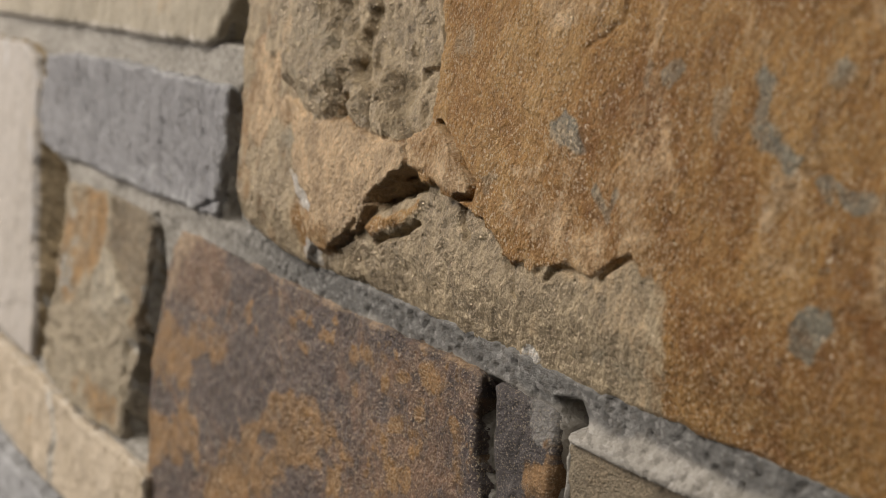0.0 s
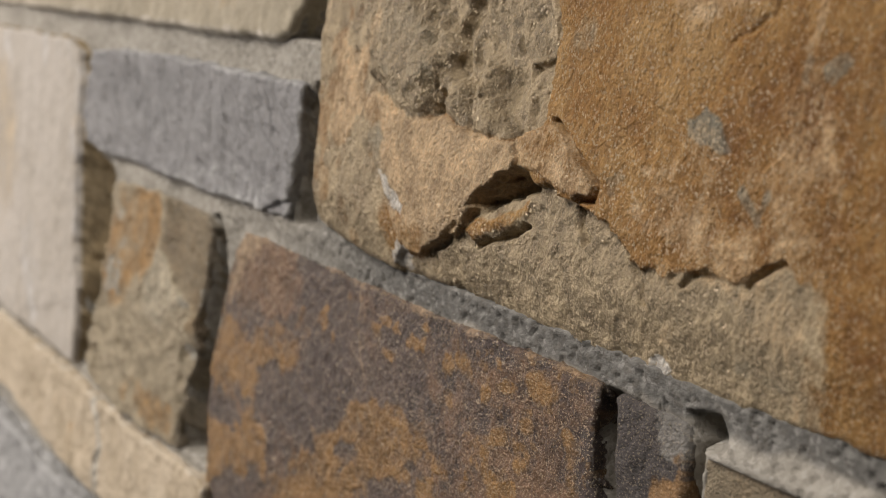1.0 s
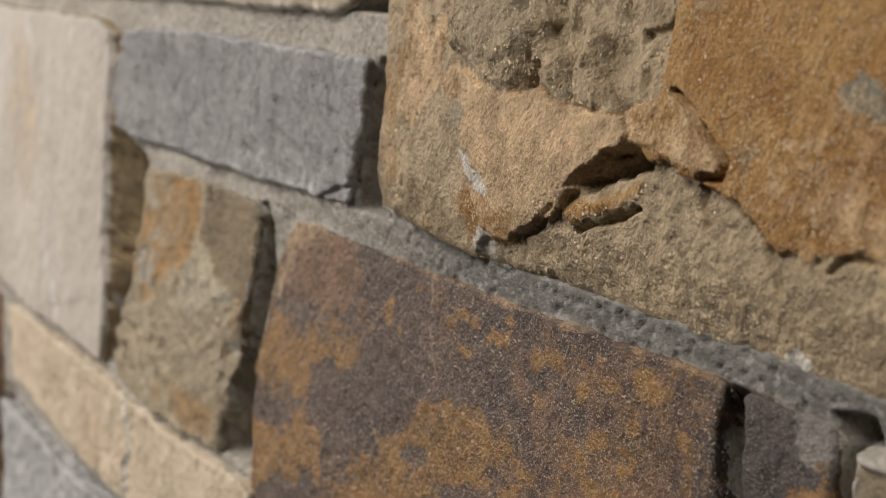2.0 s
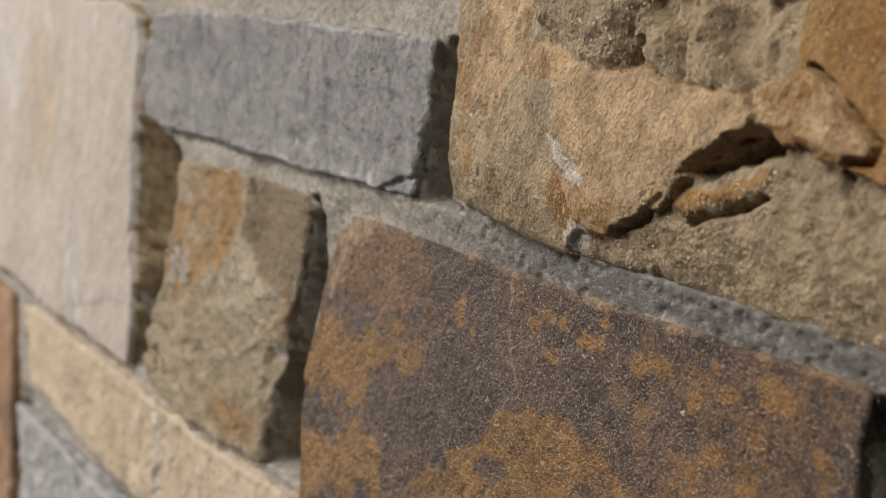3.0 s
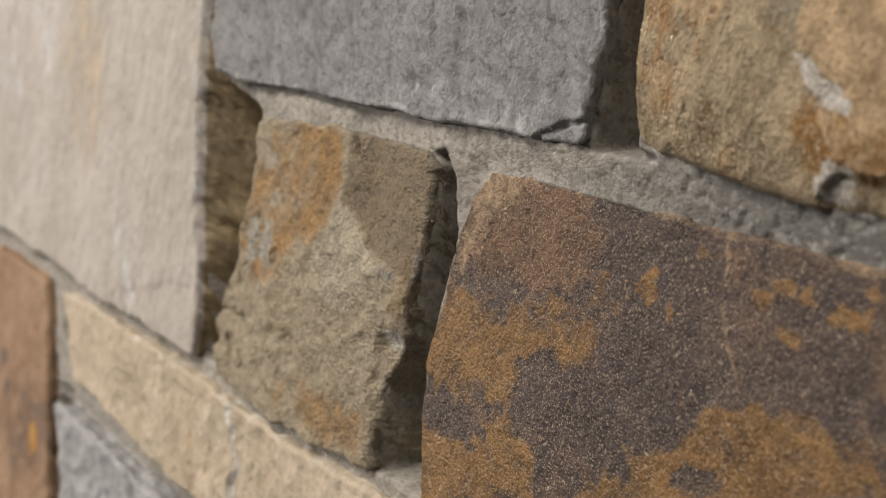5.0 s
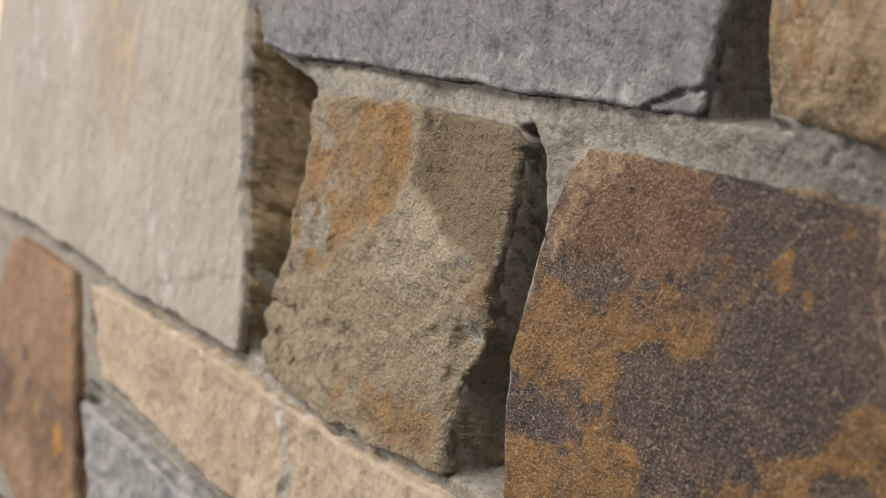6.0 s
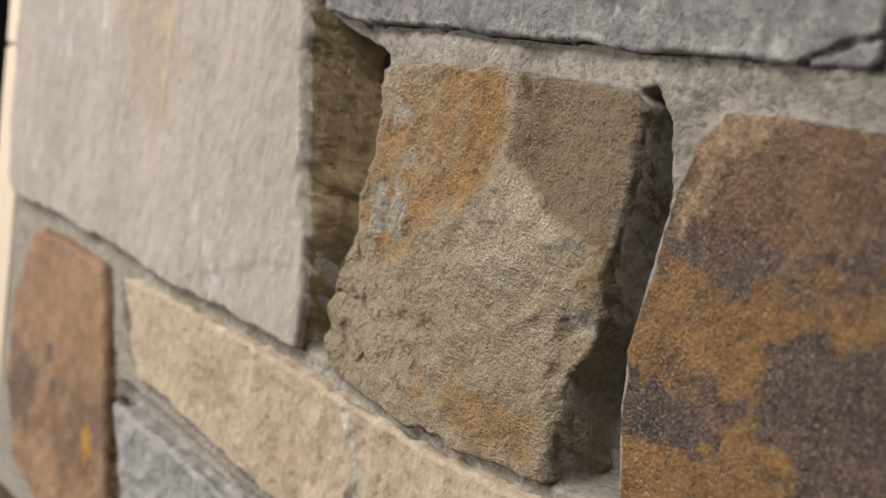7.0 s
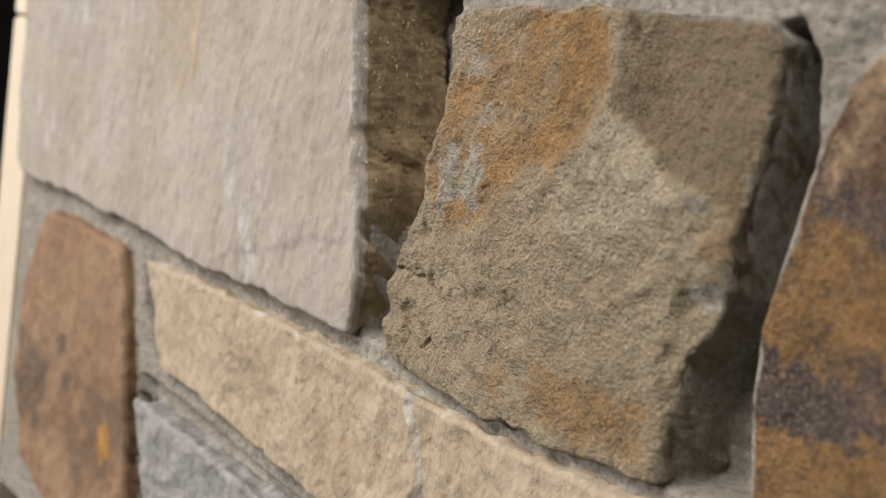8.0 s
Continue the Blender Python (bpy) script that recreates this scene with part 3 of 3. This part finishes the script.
def big_face(x, z, d):
    p = big_parts(x, z)
    y = 4.5 - 0.012 * (x - 100) + splits(x, z, 63, 1.5, 0.5, 0.3, 60, 1.8) - 5.0 * step(70, 8, x) - 6.0 * step(20, -6, z)
    y = y + step(84, 50, x) * (1.0 * ridged(x, z, 15, 4, 70, stretch=1.8) - 0.7 * step(0.6, 0.9, fbm(x, z, 5, 3, 71)))
    y = y + 2.0 * step(50, 120, x) * step(230, 150, x) * step(85, 45, z)
    grit = 0.7 * fbm(x, z, 14, 5, 66, 0.68) + 0.35 * ridged(x, z, 8, 3, 73)
    hollow = step(-0.6, 1.4, p["hollow"])
    ribs = 1.9 * ridged(x, z, 17, 4, 64, gain=0.55, stretch=2.8, lean=0.3) + 0.7 * ridged(x, z, 7, 3, 65, stretch=2.2, lean=0.3)
    y = y + hollow * (grit + ribs * (1 - 0.75 * step(0, 4, p["lobe"])) - 4.8 - 1.4 * step(90, 130, x) * step(110, 60, z))
    y = y + hollow * (9.5 * np.sqrt(np.clip(p["lobe"] / 13, 0, 1)) + 6.0 * np.sqrt(np.clip(p["drip"] / 5, 0, 1)) + 7.5 * np.sqrt(np.clip(p["drop"] / 6, 0, 1)))
    y = y - hollow * (3.0 * crack(x, z, [(103, 60), (109, 72), (108, 86), (112, 96)], 5.0) + 2.6 * crack(x, z, [(146, 78), (150, 79), (156, 84)], 2.2)
                      + 2.2 * crack(x, z, [(115, 86), (116, 79)], 3.4) + 1.8 * crack(x, z, [(122, 77), (125, 72)], 2.6) + 1.6 * crack(x, z, [(94, 98), (95, 84)], 3.0)
                      + 1.8 * crack(x, z, [(135, 86), (138, 80)], 2.0))
    y = y + 1.5 * step(-0.7, 0.9, p["flake"]) * (0.35 + 0.65 * step(75, 110, x)) + 0.6 * step(0, 9, p["flake"])
    low = step(-0.7, 1.0, p["low"]) * step(278, 236, x)
    y = y - low * (2.2 + 1.8 * step(110, 160, x) - 2.9 * step(185, 220, x)) + low * grit * step(290, 180, x) * 1.1
    y = y - (5.0 + 5.0 * step(136, 150, x)) * step(-0.7, 2.0, p["pocket"]) + step(-2, 1.5, p["ledge"]) * (1.6 + fbm(x, z, 9, 4, 67, 0.65))
    y = y - 3.0 * crack(x, z, SLIT, 1.7, 1.2) + 1.2 * step(-0.7, 0.8, p["flap"]) - 3.4 * crack(x, z, FLAP_SEAM, 1.5, 0.8) - 2.8 * crack(x, z, FLAKE_CRACK, 1.1, 0.8)
    y = y - 2.5 * crack(x, z, [(177, 39), (178, 33), (181, 29)], 2.0) - 1.6 * crack(x, z, [(110, 11), (118, 17), (124, 23)], 1.6)
    y = y - 2.0 * crack(x, z, [(195, 33), (201, 27), (206, 18)], 2.6, 2.0) * step(-3, 1, p["low"])
    for hook in HOOKS:
        y = y - 2.0 * crack(x, z, hook, 1.6) + 0.5 * crack(x, z + 2.4, hook, 3.0)
    y = y + pitted(x, z, 74, 0.25, 2.0) * (0.4 + 0.6 * np.maximum(hollow, low))
    scab = blot(x, z, 224, 68, 6, 8, 0.4) + blot(x, z, 296, 78, 9, 12, 0.5) + blot(x, z, 311, 53, 5, 5, 0.4)
    return y + 0.7 * np.clip(scab, 0, 1) - 0.6 * crack(x, z, [(221, 72), (226, 67), (231, 63)], 1.0) - 0.9 * crack(x, z, [(240, 110), (236, 100), (226, 92)], 1.2)


def big_stains_shade(x, z, d):
    p = big_parts(x, z)
    bare = np.maximum(step(-1, 1.5, p["low"]) * step(300, 240, x + 16 * fbm(x, z, 24, 4, 68)), step(-1, 2, p["hollow"]))
    bare = np.maximum(bare, 0.85 * step(104, 80, x + 12 * fbm(x, z, 24, 4, 69)))
    bare = np.maximum(bare, 0.25 * step(0, 2, p["flake"])) * (1 - 0.35 * step(-3, 3, p["ledge"]))
    bare = np.maximum(bare, step(-2.5, 0, p["pocket"]))
    chip = patch(x, z, [(214, 68), (220, 75), (226, 72), (232, 61), (222, 63)], 1.5, 6, 1.2, 72)
    tick = np.maximum(crack(x, z, [(236, 53), (243, 46)], 3.0), crack(x, z, [(243, 46), (245, 54)], 2.4))
    grey = chip + 0.9 * tick + 0.8 * blot(x, z, 259, 89, 5, 5, 0.7) + 0.7 * blot(x, z, 250, 88, 3, 4, 0.7)
    grey = grey + patch(x, z, [(284, 94), (292, 92), (292, 78), (304, 72), (300, 66), (286, 74)], 3, 10, 2, 75)
    grey = grey + blot(x, z, 316, 64, 9, 4, 0.7) + blot(x, z, 313, 31, 6, 5, 0.6) + 0.7 * blot(x, z, 308, 94, 5, 4, 0.7) + 0.6 * blot(x, z, 276, 80, 3, 8, 0.7)
    grey = grey + 0.6 * blot(x, z, 250, 6, 14, 4, 0.7) + 0.5 * blot(x, z, 192, 48, 5, 4, 0.7) + 0.4 * blot(x, z, 172, 46, 6, 3, 0.7) + 0.5 * blot(x, z, 170, 92, 5, 8)
    # The last term is no stain: it puts the pocket's shade into the colour
    grey = grey + 0.5 * blot(x, z, 84, 86, 16, 22, 0.7) * step(0, 3, p["lobe"]) + 0.6 * blot(x, z, 70, 44, 4, 9, 0.8) + 0.5 * step(-1, 2, p["pocket"])
    white = np.maximum(patch(x, z, [(73, 36), (79, 35), (90, 28), (96, 20), (86, 21), (78, 28)], 2.4, 6, 1.8, 76), 0.9 * blot(x, z, 89, 5, 5, 5, 0.5, 6))
    white = np.maximum(white, 0.9 * blot(x, z, 214, -2, 6, 3, 0.6, 5))
    pale = np.maximum(blot(x, z, 216, 102, 14, 9, 0.8, 10, 0.5), 0.9 * crack(x, z, [(250, 124), (252, 106), (250, 92)], 2.4))
    pale = np.maximum(np.maximum(pale, blot(x, z, 300, 56, 8, 12, 0.8, 10, 0.5)), blot(x, z, 212, 44, 18, 10, 0.9, 12, 0.5))
    pale = np.maximum(np.maximum(pale, 0.8 * blot(x, z, 258, 38, 10, 8, 0.9, 10, 0.5)), 0.7 * step(0.25, 0.7, fbm(x, z, 34, 4, 77, 0.6, 1.8)) * step(190, 230, x))
    pink = np.maximum(blot(x, z, 44, 62, 16, 20, 0.7, 12, 0.5), 0.8 * blot(x, z, 66, 58, 9, 8, 0.7, 12, 0.5))
    pink = np.maximum(pink, 0.7 * step(0.2, 0.7, fbm(x, z, 22, 4, 78, 0.6, 1.6)) * step(80, 60, x))
    ochre = np.maximum(0.6 * blot(x, z, 98, 14, 10, 7, 0.6, 9, 0.5), step(-1.5, 1.5, p["ledge"]))
    ochre = np.maximum(ochre, 0.5 * step(0.3, 0.7, fbm(x, z, 18, 4, 79, 0.6, 1.6)) * step(70, 50, x))
    bare = bare * (1 - 0.8 * np.clip(ochre, 0, 1)) * (1 - 0.5 * np.clip(pink, 0, 1))
    return dict(stain=bare, second=0.75 * np.clip(grey, 0, 1), third=0.9 * white,
                fourth=(1 - np.clip(1.6 * white, 0, 1)) * np.maximum(np.maximum(0.8 * pink, 0.55 * pale), 0.85 * np.maximum(step(-3, 0.5, p["flake"]), 0.6 * step(-2, 1, p["flap"])) * (1 - 0.9 * np.clip(ochre, 0, 1))))


stone(BIG_LINE, big_face, RUST, "large rust-orange sandstone block with flaking layers and a broken pocket", 61, grid=0.6, warp=1.6,
      round_edge=4, thick=36, stains=big_stains_shade)
stone(RUSSET_LINE, lambda x, z, d: 3 + splits(x, z, 71, 1.4, 0.5, 0.2, 60, 1.5), RUSSET, "russet slate block with brown cloudy stains", 71,
      grid=1.1, warp=1.2, round_edge=3,
      stains=lambda x, z, d: dict(stain=0.8 * blot(x, z, -495, -218, 30, 22, 0.8, 20, 0.5) + 0.6 * blot(x, z, -420, -225, 30, 30, 0.8, 20, 0.5),
                                  second=blot(x, z, -402, -229, 9, 9)))


def buff_face(x, z, d):
    edge = x + 178 + 0.25 * (z + 150) + 3 * fbm(x, z, 14, 4, 82)
    return 1 + splits(x, z, 81, 1.6, 1.0, 0.3, 40, 1.8, 0.4) + pitted(x, z, 83, 0.25) + 1.5 * step(1.5, -1.5, edge) + 0.8 * np.exp(-(edge / 2.2) ** 2)


stone(BUFF_LINE, buff_face, BUFF, "long buff sandstone block with a cracked rippled face", 81, grid=0.8, warp=0.8, round_edge=1.8,
      stains=lambda x, z, d: dict(stain=0.42 * blot(x, z, -285, -160, 26, 12, 0.8, 14, 0.6), second=0.3 * blot(x, z, -215, -170, 40, 14, 0.8, 20, 0.6),
                                  third=np.maximum(0.45 * step(2.5, 0, d), 0.9 * step(2.5, 0.5, np.abs(x + 177 + 0.25 * (z + 150) + 3 * fbm(x, z, 14, 4, 82))))))
stone(BLUE_LINE, lambda x, z, d: 2 + splits(x, z, 91, 1.4, 0.7, 0.3, 50, 1.3), SLATE, "pale blue-grey sandstone block with a dusty face", 91,
      grid=1.0, warp=0.6, round_edge=1.6, stains=lambda x, z, d: dict(stain=0.95 + 0 * x))
stone(TOP_LINE, lambda x, z, d: 0.5 + splits(x, z, 101, 1.6, 0.8, 0.2, 50, 1.8), GREIGE, "greige sandstone block with a dusty lower edge", 101,
      grid=1.1, warp=1.2, round_edge=3, stains=lambda x, z, d: dict(second=0.7 * step(8, 0, z - 76), stain=0.3 * blot(x, z, -100, 110, 60, 20, 0.8, 20, 0.6)))
stone(INK_LINE, lambda x, z, d: -4.5 + splits(x, z, 111, 1.2, 0.8, 0.4, 30, 1.3), INKY, "small dark slate sliver with a pale smear", 111,
      grid=0.8, warp=1.2, round_edge=3, stains=lambda x, z, d: dict(stain=blot(x, z, 221, -20, 7, 8), second=0.8 * blot(x, z, 226, -45, 8, 16)))
stone(BROWN_LINE, lambda x, z, d: -4 + splits(x, z, 121, 1.6, 0.8, 0.3, 50, 1.3), TAN, "brown sandstone block under a pale mortar smear", 121,
      grid=1.0, warp=1.2, round_edge=4, stains=lambda x, z, d: dict(second=0.6 + 0 * x))


# ---------------------------------------------------------------- mortar
def mortar():
    grid = 0.8
    xs, zs = np.arange(-550, 432, grid), np.arange(-300, 168, grid)
    x, z = np.meshgrid(xs, zs)
    cover = np.full(x.shape, -1e9)
    for line in (CREAM_LINE, GREY_LINE, TAN_LINE, UMBER_LINE, BIG_LINE, RUSSET_LINE, BUFF_LINE, BLUE_LINE, TOP_LINE, INK_LINE, BROWN_LINE):
        cover = np.maximum(cover, inside(x, z, line))
    wx, wz = x + 1.2 * fbm(x, z, 12, 4, 131), z + 1.2 * fbm(x, z, 12, 4, 132)
    deep = 3.6 + 0.8 * fbm(x, z, 40, 3, 133)
    by_umber, by_cream = inside(x, z, UMBER_LINE), inside(x, z, CREAM_LINE)
    deep = deep + 2.4 * step(-12, 0, by_umber) * step(30, -10, x) + step(-10, 30, x) * step(24, 16, np.abs(z + 8)) * (0.4 + 0.15 * np.clip(-3 - z, -4, 12) - 0.7 * np.clip(-13 - z, 0, 6) * step(200, 215, x))
    trough = step(-0.5, 3.4, -cover) * np.where(x < 0, step(-1, 7, -by_umber), 1) * (0.35 + 0.75 * step(0, 15, -by_cream))
    for line, far in (([(-250, 60), (-238, 56), (-236, 6), (-222, 0), (-188, -10), (-178, -40), (-184, -100), (-194, -126), (-224, -126), (-250, -60)], 26),
                      ([(-72, -10), (-64, -10), (-59, -18), (-57, -34), (-50, -50), (-52, -84), (-50, -104), (-42, -131), (-84, -131), (-84, -100), (-72, -60)], 21),
                      ([(0, 60), (26, 62), (28, 2), (0, 2)], 24),
                      ([(-22, 80), (-6, 170), (32, 170), (26, 80), (0, 78)], 22),
                      ([(188, -17), (198, -16), (206, -52), (212, -120), (196, -120)], 13),
                      ([(226, -12), (236, -10), (242, -20), (240, -100), (228, -100)], 13),
                      ([(-390, -138), (-374, -138), (-360, -160), (-354, -174), (-368, -177), (-384, -156)], 12.0),
                      ([(-385, -198), (-378, -198), (-358, -300), (-365, -300)], 9),
                      ([(-52, -140), (-42, -140), (-44, -186), (-54, -186)], 9)):
        gap = step(-1.5, 3.0, inside(wx, wz, line))
        deep = deep + gap * far * trough
    under = z + 179 + 11 * step(-380, -220, x)
    deep = deep + 5.5 * step(-7.5, -10, under) * step(-30, -24, under) * step(-384, -374, x) * step(-60, -70, x)
    deep = deep + 4.5 * step(-13, -18, z) * step(188, 194, x) * step(238, 231, x)
    deep = np.minimum(deep + 2.5 * np.clip(cover - 1.4, 0, 9), 30)
    deep = deep - (0.6 + 1.8 * step(-112, -122, x)) * step(-24, -13, z) * step(3, -3, z) * step(-202, -186, x) * step(-52, -66, x)
    pits = step(0.4, 0.8, fbm(x, z, 2.6, 2, 134)) * np.maximum(0.5 * step(-0.3, 0.5, fbm(x, z, 30, 2, 135)), step(-20, 60, x))
    deep = deep + 0.3 * fbm(x, z, 6, 4, 136, 0.7) + 1.0 * pits
    # Darker grey along the big stone's lower joint, from about x 0 rightward
    dark_joint = step(-20, 70, x + 25 * fbm(x, z, 40, 3, 137)) * step(-15, -12, z + 1.5 * fbm(x, z, 14, 3, 138)) * step(20, 8, z)
    ok = cover < 9
    used, quads = sheet(ok[:-1, :-1] & ok[1:, :-1] & ok[:-1, 1:] & ok[1:, 1:], len(xs))
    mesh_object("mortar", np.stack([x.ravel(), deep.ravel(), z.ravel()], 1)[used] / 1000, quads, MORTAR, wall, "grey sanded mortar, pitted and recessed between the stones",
                {"dark_joint": dark_joint.ravel()[used]})


mortar()


def box_mesh(bm, lo, hi):
    made = bmesh.ops.create_cube(bm, size=1.0)["verts"]
    bmesh.ops.scale(bm, vec=[b - a for a, b in zip(lo, hi)], verts=made)
    bmesh.ops.translate(bm, vec=[(a + b) / 2 for a, b in zip(lo, hi)], verts=made)


def block(name, lo, hi, material, parent=None, bevel=0.0):
    bm = bmesh.new()
    box_mesh(bm, lo, hi)
    if bevel:
        bmesh.ops.bevel(bm, geom=bm.edges[:], offset=bevel, segments=2, affect="EDGES")
    me = bpy.data.meshes.new(name)
    bm.to_mesh(me)
    bm.free()
    me.materials.append(material)
    ob = new(name, me)
    ob.parent = parent
    return ob


block("backing_board", (-0.552, 0.031, -ZERO), (0.436, 0.06, 0.175), BOARD, wall)
batten = tagged(new("wooden_batten"), "pale planed pine batten standing along the stone wall's end", "batten")
batten.location = (-0.572, 0.04, 0)
for low, top in ((0.0, 1.2175), (1.2187, 1.6)):
    block("board", (-0.02, -0.036, low), (0.019, 0.035, top), PINE, batten, 0.0015)

# ---------------------------------------------------------------- the room that closes the place
tagged(block("floor", (-3.2, -3.2, -0.05), (3.2, 3.2, 0), CARPET), "dark grey carpet floor", "floor", kind="structure")
tagged(block("ceiling", (-3.2, -3.2, 2.7), (3.2, 3.2, 2.75), WHITE), "plain white ceiling", "ceiling", kind="structure")
for n_, lo_, hi_ in (("wall_2", (-3.3, -3.3, 0), (-3.2, 3.3, 2.7)), ("wall_3", (3.2, -3.3, 0), (3.3, 3.3, 2.7)),
                     ("wall_4", (-3.2, 3.2, 0), (3.2, 3.3, 2.7)), ("wall_5", (-3.2, -3.3, 0), (3.2, -3.2, 2.7))):
    tagged(block(n_, lo_, hi_, CHARCOAL), "plain charcoal painted room wall", "wall", kind="structure")
